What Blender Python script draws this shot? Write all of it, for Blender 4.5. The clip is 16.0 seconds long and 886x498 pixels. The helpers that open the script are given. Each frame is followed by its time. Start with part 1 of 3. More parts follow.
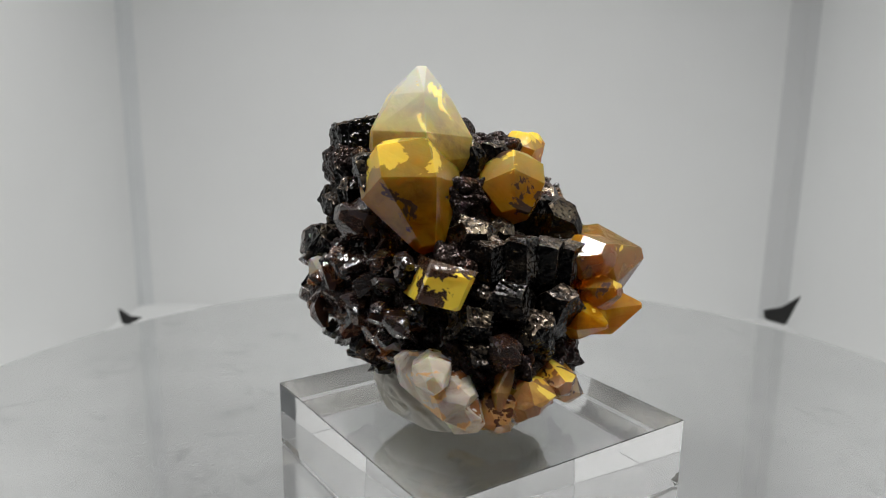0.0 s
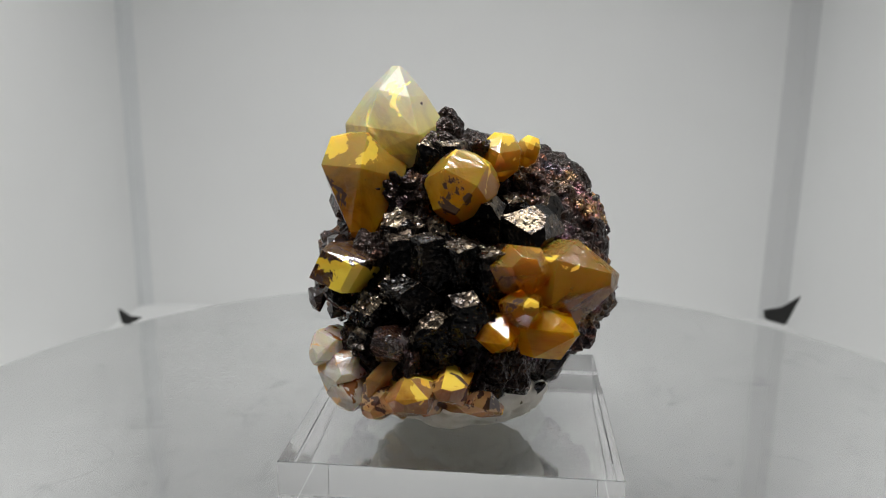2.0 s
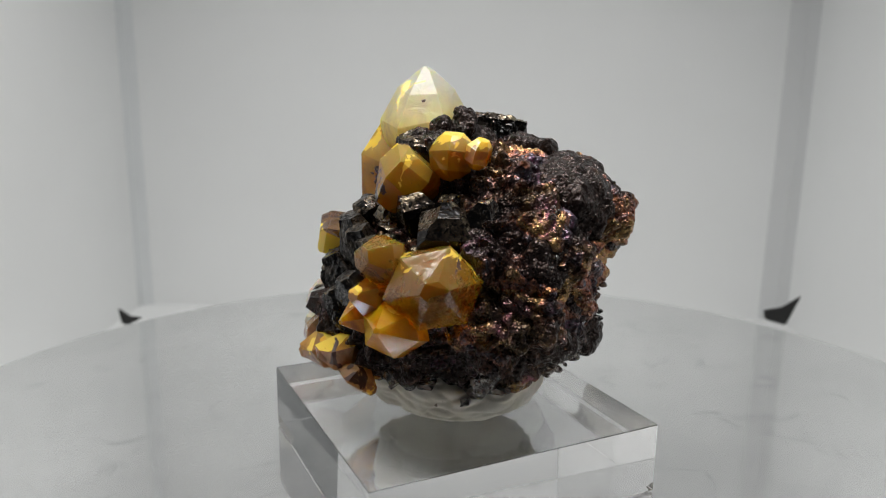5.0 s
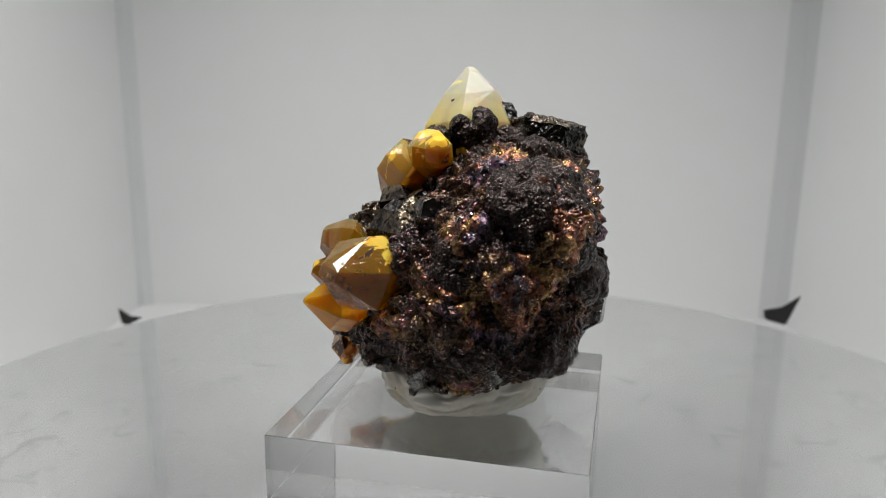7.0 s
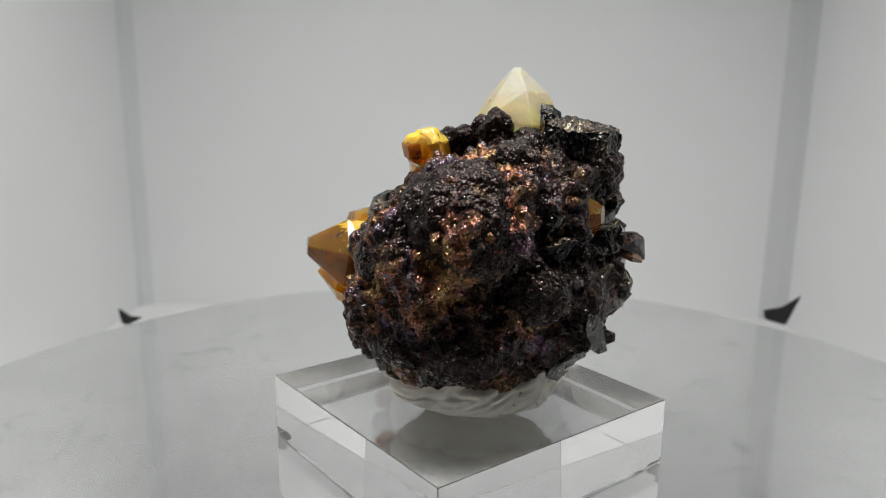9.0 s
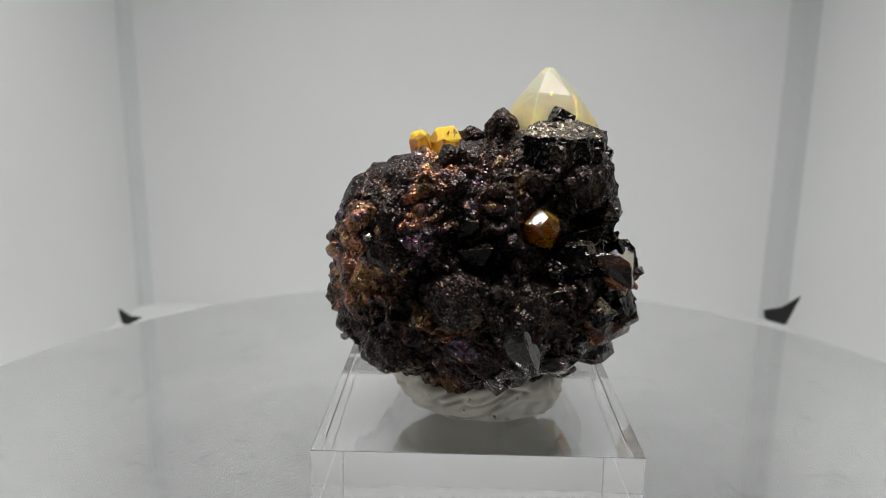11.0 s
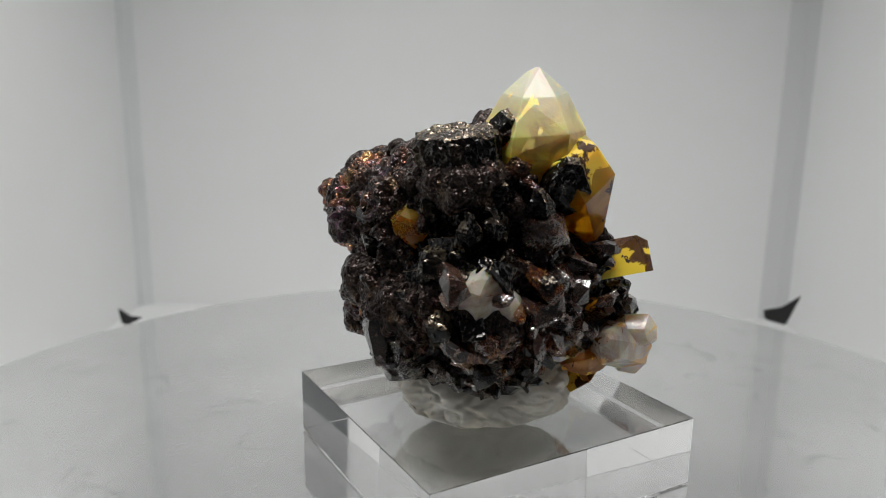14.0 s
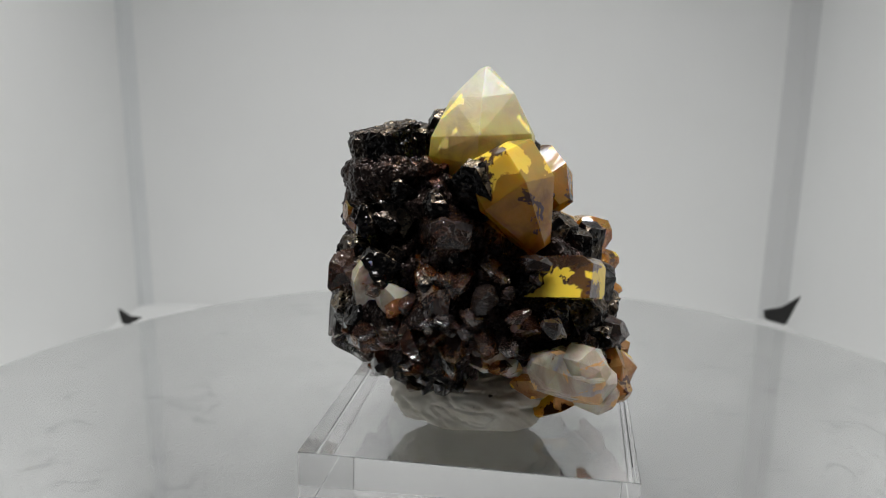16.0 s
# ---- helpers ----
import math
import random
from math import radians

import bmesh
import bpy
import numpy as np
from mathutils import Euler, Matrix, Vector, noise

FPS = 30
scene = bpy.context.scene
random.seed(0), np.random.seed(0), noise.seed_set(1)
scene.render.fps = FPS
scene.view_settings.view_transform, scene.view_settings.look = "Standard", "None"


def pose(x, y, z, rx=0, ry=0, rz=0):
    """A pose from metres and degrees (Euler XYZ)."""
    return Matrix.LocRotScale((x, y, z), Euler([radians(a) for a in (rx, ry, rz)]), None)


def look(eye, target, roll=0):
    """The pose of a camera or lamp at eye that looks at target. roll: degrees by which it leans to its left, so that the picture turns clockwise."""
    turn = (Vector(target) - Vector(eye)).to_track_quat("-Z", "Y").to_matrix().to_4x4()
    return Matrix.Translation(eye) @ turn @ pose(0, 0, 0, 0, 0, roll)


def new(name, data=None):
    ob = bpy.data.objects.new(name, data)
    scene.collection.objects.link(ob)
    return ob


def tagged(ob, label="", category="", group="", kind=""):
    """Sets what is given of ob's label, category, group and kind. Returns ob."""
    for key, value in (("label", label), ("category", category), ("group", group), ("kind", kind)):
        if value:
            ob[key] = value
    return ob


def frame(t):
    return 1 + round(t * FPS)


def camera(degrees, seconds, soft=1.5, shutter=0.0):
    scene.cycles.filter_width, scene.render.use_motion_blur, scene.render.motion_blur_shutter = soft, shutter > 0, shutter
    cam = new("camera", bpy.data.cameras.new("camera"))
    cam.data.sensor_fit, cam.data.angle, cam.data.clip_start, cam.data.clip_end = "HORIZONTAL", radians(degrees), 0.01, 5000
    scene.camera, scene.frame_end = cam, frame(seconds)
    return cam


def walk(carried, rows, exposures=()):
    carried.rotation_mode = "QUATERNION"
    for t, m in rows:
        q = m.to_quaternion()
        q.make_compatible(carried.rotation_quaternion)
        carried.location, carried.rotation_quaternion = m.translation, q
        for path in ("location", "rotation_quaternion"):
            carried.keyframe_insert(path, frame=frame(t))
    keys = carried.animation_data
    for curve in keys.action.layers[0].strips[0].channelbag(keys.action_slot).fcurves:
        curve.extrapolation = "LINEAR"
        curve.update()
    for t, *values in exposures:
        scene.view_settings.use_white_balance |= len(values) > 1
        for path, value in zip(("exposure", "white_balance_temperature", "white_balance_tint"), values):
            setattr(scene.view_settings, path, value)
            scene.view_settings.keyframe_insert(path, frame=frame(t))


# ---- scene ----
cam = camera(59.02, 16.0, soft=1.0)
# the camera stands still before an open photo box; the turntable turns clockwise
EYE = (0.0, -0.1291, 0.1060)
YAW, PITCH, ROLL = 2.1466, 13.0315, -0.7136
TOP = 0.050          # height of the acrylic block's top face
DISC = 0.038         # height of the turntable's top face
SPIN = -19.57      # degrees a second
view = pose(*EYE, 90 - PITCH, 0, YAW) @ pose(0, 0, 0, 0, 0, -ROLL)
walk(cam, [(0.0, view), (16.0, view)])
cam.data.dof.use_dof = True
cam.data.dof.focus_distance = 0.122
cam.data.dof.aperture_fstop = 28.0

# ---- world and light ----
world = bpy.data.worlds.new("room")
scene.world = world
world.use_nodes = True
world.node_tree.nodes["Background"].inputs[0].default_value = (0.72, 0.78, 0.85, 1)
world.node_tree.nodes["Background"].inputs[1].default_value = 0.05
scene.view_settings.exposure = 0.0


def strip_lamp(name, x, y, z, sx, sy, watts, aim):
    data = bpy.data.lights.new(name, "AREA")
    data.shape, data.size, data.size_y, data.energy = "RECTANGLE", sx, sy, watts
    data.color = (1.0, 0.985, 0.965)
    data.spread = radians(130)
    ob = new(name, data)
    ob.matrix_world = look((x, y, z), aim)
    return ob


strip_lamp("led_strip_light", -0.01, -0.035, 0.268, 0.20, 0.016, 0.36, (-0.01, -0.03, 0.0))
strip_lamp("led_strip_light_rear", -0.01, 0.090, 0.268, 0.20, 0.016, 0.10, (-0.01, 0.090, 0.0))


# ---- materials ----
def mat(name):
    m = bpy.data.materials.new(name)
    m.use_nodes = True
    nt = m.node_tree
    b = nt.nodes["Principled BSDF"]

    def node(kind, **kw):
        n = nt.nodes.new(kind)
        for k, v in kw.items():
            if k in n.inputs:
                n.inputs[k].default_value = v
        return n
    return m, nt, b, node


def coords(nt, node, scale=1.0, random_shift=False):
    tc = node("ShaderNodeTexCoord")
    mp = node("ShaderNodeMapping")
    mp.inputs["Scale"].default_value = (scale, scale, scale)
    nt.links.new(tc.outputs["Object"], mp.inputs["Vector"])
    if random_shift:
        info = node("ShaderNodeObjectInfo")
        mul = node("ShaderNodeMath")
        mul.operation = "MULTIPLY"
        mul.inputs[1].default_value = 40.0
        nt.links.new(info.outputs["Random"], mul.inputs[0])
        nt.links.new(mul.outputs[0], mp.inputs["Location"])
    return mp.outputs["Vector"]


def noise_fac(nt, node, vec, scale, detail=4.0, rough=0.55, distortion=0.0):
    n = node("ShaderNodeTexNoise", Scale=scale, Detail=detail, Roughness=rough, Distortion=distortion)
    nt.links.new(vec, n.inputs["Vector"])
    return n.outputs["Fac"]


def ramp(nt, node, fac, stops, constant=False):
    r = node("ShaderNodeValToRGB")
    e = r.color_ramp.elements
    while len(e) < len(stops):
        e.new(0.5)
    for i, (p, col) in enumerate(stops):
        e[i].position = p
        e[i].color = (*col, 1) if len(col) == 3 else col
    if constant:
        r.color_ramp.interpolation = "CONSTANT"
    nt.links.new(fac, r.inputs["Fac"])
    return r.outputs["Color"]


def mix(nt, node, fac, a, b):
    m = node("ShaderNodeMix")
    m.data_type = "RGBA"
    ins = [s for s in m.inputs if s.type == "RGBA"]
    fin = m.inputs[0]
    if isinstance(fac, (int, float)):
        fin.default_value = fac
    else:
        nt.links.new(fac, fin)
    for s, v in zip(ins, (a, b)):
        if isinstance(v, tuple):
            s.default_value = (*v, 1)
        else:
            nt.links.new(v, s)
    return [o for o in m.outputs if o.type == "RGBA"][0]


def bump(nt, node, b, height, strength, distance):
    n = node("ShaderNodeBump", Strength=strength, Distance=distance)
    nt.links.new(height, n.inputs["Height"])
    nt.links.new(n.outputs["Normal"], b.inputs["Normal"])
    nt.links.new(n.outputs["Normal"], b.inputs["Coat Normal"])
    return n


def wall_material(name, colour, scale=18.0):
    m, nt, b, node = mat(name)
    v = coords(nt, node)
    f = noise_fac(nt, node, v, scale, 3.0)
    c = ramp(nt, node, f, [(0.3, tuple(x * 0.97 for x in colour)), (0.7, colour)])
    nt.links.new(c, b.inputs["Base Color"])
    b.inputs["Roughness"].default_value = 0.55
    g = noise_fac(nt, node, v, 900.0, 2.0)
    bump(nt, node, b, g, 0.08, 0.0004)
    return m


M_WALL = wall_material("white_polypropylene_sheet", (0.80, 0.81, 0.81))
# greys that paint the shade of the corner gaps, darker on the right
M_SEAM = wall_material("grey_gap_shade", (0.66, 0.68, 0.69))
M_SEAM_DARK = wall_material("darker_grey_gap_shade", (0.60, 0.61, 0.615))
M_OUT = wall_material("room_grey", (0.10, 0.10, 0.105))


def plain(name, colour, rough, metallic=0.0):
    m, nt, b, node = mat(name)
    f = noise_fac(nt, node, coords(nt, node), 300.0, 4.0)
    c = ramp(nt, node, f, [(0.3, tuple(x * 0.8 for x in colour)), (0.7, colour)])
    nt.links.new(c, b.inputs["Base Color"])
    b.inputs["Roughness"].default_value = rough
    b.inputs["Metallic"].default_value = metallic
    return m


M_BLACK = plain("black_fabric", (0.012, 0.012, 0.012), 0.8)


def disc_material():
    m, nt, b, node = mat("scuffed_glossy_white_plastic")
    v = coords(nt, node)
    cloud = noise_fac(nt, node, v, 30.0, 7.0, 0.66, 0.8)
    col = ramp(nt, node, cloud, [(0.32, (0.63, 0.64, 0.64)), (0.62, (0.70, 0.71, 0.71))])
    smudge = noise_fac(nt, node, v, 120.0, 6.0, 0.72, 1.5)
    mark = ramp(nt, node, smudge, [(0.56, (0, 0, 0)), (0.72, (1, 1, 1))])
    col = mix(nt, node, mark, col, (0.51, 0.52, 0.52))
    curve = noise_fac(nt, node, v, 21.0, 1.5, 0.4, 0.7)
    line = ramp(nt, node, curve, [(0.4965, (0, 0, 0)), (0.4985, (1, 1, 1)), (0.5005, (1, 1, 1)), (0.5025, (0, 0, 0))])
    some = ramp(nt, node, noise_fac(nt, node, v, 36.0, 2.0), [(0.54, (0, 0, 0)), (0.60, (1, 1, 1))])
    both = node("ShaderNodeMath")
    both.operation = "MULTIPLY"
    nt.links.new(line, both.inputs[0])
    nt.links.new(some, both.inputs[1])
    col = mix(nt, node, both.outputs[0], col, (0.57, 0.58, 0.58))
    nt.links.new(col, b.inputs["Base Color"])
    ro = ramp(nt, node, cloud, [(0.3, (0.03,) * 3), (0.7, (0.10,) * 3)])
    nt.links.new(ro, b.inputs["Roughness"])
    b.inputs["Metallic"].default_value = 0.78
    return m


M_DISC = disc_material()
M_RIM = plain("turntable_body_plastic", (0.72, 0.73, 0.73), 0.4)


def acrylic_material():
    m, nt, b, node = mat("clear_acrylic")
    b.inputs["Base Color"].default_value = (1.0, 1.0, 1.0, 1)
    b.inputs["Transmission Weight"].default_value = 1.0
    b.inputs["IOR"].default_value = 1.49
    b.inputs["Roughness"].default_value = 0.0
    return m


M_ACRYLIC = acrylic_material()


def putty_material():
    m, nt, b, node = mat("grey_mineral_putty")
    v = coords(nt, node)
    f = noise_fac(nt, node, v, 160.0, 6.0, 0.6)
    c = ramp(nt, node, f, [(0.25, (0.42, 0.38, 0.31)), (0.5, (0.56, 0.53, 0.46)), (0.75, (0.66, 0.64, 0.57))])
    sp = noise_fac(nt, node, v, 420.0, 2.0)
    mk = ramp(nt, node, sp, [(0.70, (0, 0, 0)), (0.74, (1, 1, 1))])
    c = mix(nt, node, mk, c, (0.10, 0.08, 0.05))
    nt.links.new(c, b.inputs["Base Color"])
    b.inputs["Roughness"].default_value = 0.5
    b.inputs["Subsurface Weight"].default_value = 0.15
    b.inputs["Subsurface Radius"].default_value = (0.002, 0.0018, 0.0012)
    bump(nt, node, b, f, 0.15, 0.0006)
    return m


M_PUTTY = putty_material()


def matrix_material():
    """Black goethite crust with an iridescent copper, purple and green tarnish."""
    m, nt, b, node = mat("tarnished_goethite_crust")
    v = coords(nt, node)
    hue = noise_fac(nt, node, v, 120.0, 6.0, 0.68, 0.6)
    film = ramp(nt, node, hue, [(0.26, (0.12, 0.36, 0.22)), (0.36, (0.40, 0.14, 0.26)), (0.43, (0.12, 0.15, 0.20)),
                                (0.50, (0.46, 0.16, 0.09)), (0.58, (0.42, 0.27, 0.09)), (0.68, (0.36, 0.12, 0.17))])
    cover = noise_fac(nt, node, v, 260.0, 7.0, 0.76)
    broad = noise_fac(nt, node, v, 62.0, 3.0, 0.55)
    level = node("ShaderNodeMath")
    level.operation = "MULTIPLY_ADD"
    level.inputs[1].default_value = 0.55
    nt.links.new(broad, level.inputs[0])
    nt.links.new(cover, level.inputs[2])
    halved = node("ShaderNodeMath")
    halved.operation = "MULTIPLY"
    halved.inputs[1].default_value = 0.5
    nt.links.new(cover, halved.inputs[0])
    nt.links.new(halved.outputs[0], level.inputs[2])
    flank = node("ShaderNodeVectorMath")
    flank.operation = "DOT_PRODUCT"
    flank.inputs[1].default_value = (2.6, 1.6, 1.2)
    nt.links.new(v, flank.inputs[0])
    near = node("ShaderNodeMapRange")
    near.inputs["From Min"].default_value = 0.04
    near.inputs["From Max"].default_value = 0.17
    near.inputs["To Min"].default_value = -0.03
    near.inputs["To Max"].default_value = 0.07
    nt.links.new(flank.outputs["Value"], near.inputs["Value"])
    richer = node("ShaderNodeMath")
    nt.links.new(level.outputs[0], richer.inputs[0])
    nt.links.new(near.outputs[0], richer.inputs[1])
    k = ramp(nt, node, richer.outputs[0], [(0.53, (0, 0, 0)), (0.60, (0.18, 0.18, 0.18)), (0.70, (1, 1, 1))])
    col = mix(nt, node, k, (0.020, 0.012, 0.010), film)
    rust = noise_fac(nt, node, v, 70.0, 5.0, 0.65)
    rk = ramp(nt, node, rust, [(0.69, (0, 0, 0)), (0.78, (1, 1, 1))])
    col = mix(nt, node, rk, col, (0.06, 0.026, 0.013))
    nt.links.new(col, b.inputs["Base Color"])
    b.inputs["Metallic"].default_value = 0.88
    grain = noise_fac(nt, node, v, 1100.0, 2.0, 0.5)
    ro = ramp(nt, node, grain, [(0.3, (0.19,) * 3), (0.7, (0.38,) * 3)])
    nt.links.new(ro, b.inputs["Roughness"])
    vor = node("ShaderNodeTexVoronoi", Scale=1000.0)
    nt.links.new(v, vor.inputs["Vector"])
    add = node("ShaderNodeMath")
    add.operation = "ADD"
    beads = node("ShaderNodeTexVoronoi", Scale=2300.0)
    nt.links.new(v, beads.inputs["Vector"])
    both = node("ShaderNodeMath")
    both.operation = "MULTIPLY_ADD"
    both.inputs[1].default_value = -0.6
    nt.links.new(beads.outputs["Distance"], both.inputs[0])
    nt.links.new(grain, both.inputs[2])
    nt.links.new(vor.outputs["Distance"], add.inputs[0])
    nt.links.new(both.outputs[0], add.inputs[1])
    bump(nt, node, b, add.outputs[0], 0.8, 0.00036)
    b.inputs["Coat Weight"].default_value = 0.22
    b.inputs["Coat Roughness"].default_value = 0.10
    return m


M_MATRIX = matrix_material()


def dark_crystal_material():
    """Smoky quartz under a thin dark iron-oxide skin, pitted; sheen and sparkle are partly painted in."""
    m, nt, b, node = mat("iron_coated_smoky_quartz")
    v = coords(nt, node, 1.0, True)
    f = noise_fac(nt, node, v, 170.0, 5.0, 0.6)
    # the brighter bronze stops paint a sheen into the colour
    c = ramp(nt, node, f, [(0.35, (0.004, 0.004, 0.004)), (0.55, (0.008, 0.007, 0.007)), (0.66, (0.05, 0.038, 0.028)), (0.80, (0.16, 0.13, 0.08))])
    g = noise_fac(nt, node, v, 1500.0, 2.0, 0.55)
    # pale specks coloured in as glints
    glint = ramp(nt, node, g, [(0.62, (0, 0, 0)), (0.72, (1, 1, 1))])
    c = mix(nt, node, glint, c, (0.17, 0.14, 0.11))
    nt.links.new(c, b.inputs["Base Color"])
    b.inputs["Metallic"].default_value = 0.85
    ro = ramp(nt, node, g, [(0.3, (0.10,) * 3), (0.7, (0.24,) * 3)])
    nt.links.new(ro, b.inputs["Roughness"])
    bump(nt, node, b, g, 0.5, 0.00020)
    b.inputs["Coat Weight"].default_value = 0.2
    b.inputs["Coat Roughness"].default_value = 0.08
    return m


M_DARK = dark_crystal_material()


def quartz_material(name, deep, skin, skin_cover, stain, stain_cover, clear=0.45, pale=None, glow=0.25, haze=0.2, polish=0.0, settle=0.0, ripple=(340.0, 0.25, 0.0007)):
    """Translucent quartz with a patchy opaque yellow skin and brown stains over it. settle: how much more skin the upper end bears.
    pale: colour towards which the crystal's upper end fades."""
    m, nt, b, node = mat(name)
    v = coords(nt, node, 1.0, True)
    f = noise_fac(nt, node, v, 130.0, 6.0, 0.6, 1.2)
    col = ramp(nt, node, f, [(0.34, (deep[0] * 0.55, deep[1] * 0.42, deep[2] * 0.4)), (0.52, deep), (0.70, tuple(min(1.0, x * 1.12 + 0.02) for x in deep))])
    if pale:
        tc = node("ShaderNodeTexCoord")
        sep = node("ShaderNodeSeparateXYZ")
        nt.links.new(tc.outputs["Generated"], sep.inputs[0])
        k = ramp(nt, node, sep.outputs["Z"], [(0.40, (0, 0, 0)), (0.88, (1, 1, 1))])
        col = mix(nt, node, k, col, pale)
    sk = noise_fac(nt, node, v, 150.0, 5.0, 0.55, 0.8)
    if settle:
        place = node("ShaderNodeTexCoord")
        split = node("ShaderNodeSeparateXYZ")
        nt.links.new(place.outputs["Generated"], split.inputs[0])
        lift = node("ShaderNodeMath")
        lift.operation = "MULTIPLY_ADD"
        lift.inputs[1].default_value = settle
        nt.links.new(split.outputs["Z"], lift.inputs[0])
        nt.links.new(sk, lift.inputs[2])
        sk = lift.outputs[0]
    ks = ramp(nt, node, sk, [(skin_cover, (0, 0, 0)), (skin_cover + 0.012, (1, 1, 1))])
    col = mix(nt, node, ks, col, skin)
    st = noise_fac(nt, node, v, 170.0, 7.0, 0.62, 0.4)
    kt = ramp(nt, node, st, [(stain_cover, (0, 0, 0)), (stain_cover + 0.01, (1, 1, 1))])
    col = mix(nt, node, kt, col, stain)
    nt.links.new(col, b.inputs["Base Color"])
    open_ = node("ShaderNodeMath")
    open_.operation = "MAXIMUM"
    nt.links.new(ks, open_.inputs[0])
    nt.links.new(kt, open_.inputs[1])
    tr = node("ShaderNodeMapRange")
    tr.inputs["To Min"].default_value = clear
    tr.inputs["To Max"].default_value = 0.0
    nt.links.new(open_.outputs[0], tr.inputs["Value"])
    nt.links.new(tr.outputs[0], b.inputs["Transmission Weight"])
    b.inputs["IOR"].default_value = 1.54
    b.inputs["Roughness"].default_value = haze
    b.inputs["Specular IOR Level"].default_value = 0.22 + polish * 0.56
    b.inputs["Coat Weight"].default_value = polish
    b.inputs["Coat Roughness"].default_value = 0.07
    b.inputs["Subsurface Weight"].default_value = glow
    b.inputs["Subsurface Scale"].default_value = 0.0030
    b.inputs["Subsurface Radius"].default_value = (1.0, 0.62, 0.22)
    fine = noise_fac(nt, node, v, ripple[0], 3.0, 0.5, 0.6)
    bump(nt, node, b, fine, ripple[1], ripple[2])
    return m


YEL, BRN = (0.52, 0.37, 0.055), (0.065, 0.04, 0.032)
SKIN = (0.62, 0.44, 0.065)
M_PALE = quartz_material("pale_yellow_quartz", (0.97, 0.70, 0.07), (0.84, 0.70, 0.26), 0.60, BRN, 0.72, 0.55, (0.74, 0.73, 0.60), 0.9, 0.36, 0.0)
M_COAT = quartz_material("yellow_dusted_quartz", (0.70, 0.40, 0.05), SKIN, 0.50, BRN, 0.585, 0.50, None, 0.4, 0.14, 0.1)
M_HONEY = quartz_material("honey_quartz", (0.90, 0.38, 0.006), SKIN, 0.85, (0.06, 0.034, 0.022), 0.595, 0.72, (0.88, 0.60, 0.13), 0.95, 0.13, 0.0, 0.36)
M_AMBER = quartz_material("amber_quartz", (0.88, 0.34, 0.005), SKIN, 0.90, BRN, 0.68, 0.84, (0.86, 0.48, 0.07), 0.9, 0.08, 0.15, 0.36, (420.0, 0.3, 0.0006))
M_ORANGE = quartz_material("orange_quartz", (0.97, 0.44, 0.006), SKIN, 0.86, BRN, 0.72, 0.66, None, 0.9, 0.10, 0.15, 0.30)
M_WHITE = quartz_material("milky_quartz", (0.74, 0.66, 0.56), (0.56, 0.34, 0.16), 0.58, (0.16, 0.06, 0.02), 0.58, 0.42, None, 0.8, 0.10, 0.25, 0.0, (600.0, 0.5, 0.0005))
M_ROSY = quartz_material("rust_stained_quartz", (0.58, 0.24, 0.09), (0.50, 0.24, 0.02), 0.66, (0.025, 0.010, 0.006), 0.51, 0.90, None, 0.6, 0.05, 0.5, 0.0, (700.0, 0.6, 0.0004))
M_FLAKED = quartz_material("smoky_quartz_with_yellow_flakes", (0.26, 0.15, 0.09), (0.80, 0.58, 0.06), 0.29, BRN, 0.60, 0.80, None, 0.3, 0.06, 0.4, -0.40)
M_CLEAR = quartz_material("grey_clear_quartz", (0.52, 0.46, 0.43), (0.08, 0.055, 0.04), 0.56, (0.02, 0.016, 0.014), 0.51, 0.93, None, 0.2, 0.03, 0.7, 0.0, (700.0, 0.6, 0.0004))
M_RUST = quartz_material("amber_brown_quartz", (0.82, 0.42, 0.15), (0.60, 0.34, 0.04), 0.60, (0.05, 0.02, 0.010), 0.58, 0.72, None, 0.8, 0.07, 0.3, 0.0, (600.0, 0.5, 0.0004))
M_SMOKY = quartz_material("smoky_quartz", (0.26, 0.14, 0.10), (0.04, 0.03, 0.03), 0.58, (0.02, 0.014, 0.012), 0.51, 0.90, None, 0.2, 0.04, 0.5, 0.0, (700.0, 0.6, 0.0004))


def bronze_sheen_material():
    """Pitted bronze sheen of the black crystals' lit upper faces, painted as colour."""
    m, nt, b, node = mat("bronze_lit_sheen")
    v = coords(nt, node, 1.0, True)
    f = noise_fac(nt, node, v, 200.0, 5.0, 0.65)
    c = ramp(nt, node, f, [(0.34, (0.02, 0.017, 0.016)), (0.48, (0.075, 0.056, 0.040)), (0.60, (0.15, 0.12, 0.08)), (0.74, (0.26, 0.27, 0.20))])
    g = noise_fac(nt, node, v, 1700.0, 2.0, 0.55)
    pit = ramp(nt, node, g, [(0.36, (1, 1, 1)), (0.48, (0, 0, 0))])
    c = mix(nt, node, pit, c, (0.012, 0.011, 0.011))
    nt.links.new(c, b.inputs["Base Color"])
    b.inputs["Metallic"].default_value = 0.9
    ro = ramp(nt, node, g, [(0.3, (0.20,) * 3), (0.7, (0.36,) * 3)])
    nt.links.new(ro, b.inputs["Roughness"])
    bump(nt, node, b, g, 0.5, 0.00020)
    b.inputs["Coat Weight"].default_value = 0.25
    b.inputs["Coat Roughness"].default_value = 0.10
    return m


M_LIT_BRONZE = bronze_sheen_material()
HONEYED, AMBERED, ORANGED = M_HONEY, M_AMBER, M_ORANGE
# black crystals, their light-catching upper faces coloured a brighter bronze
BLACK = (M_DARK, M_LIT_BRONZE, 0.45)


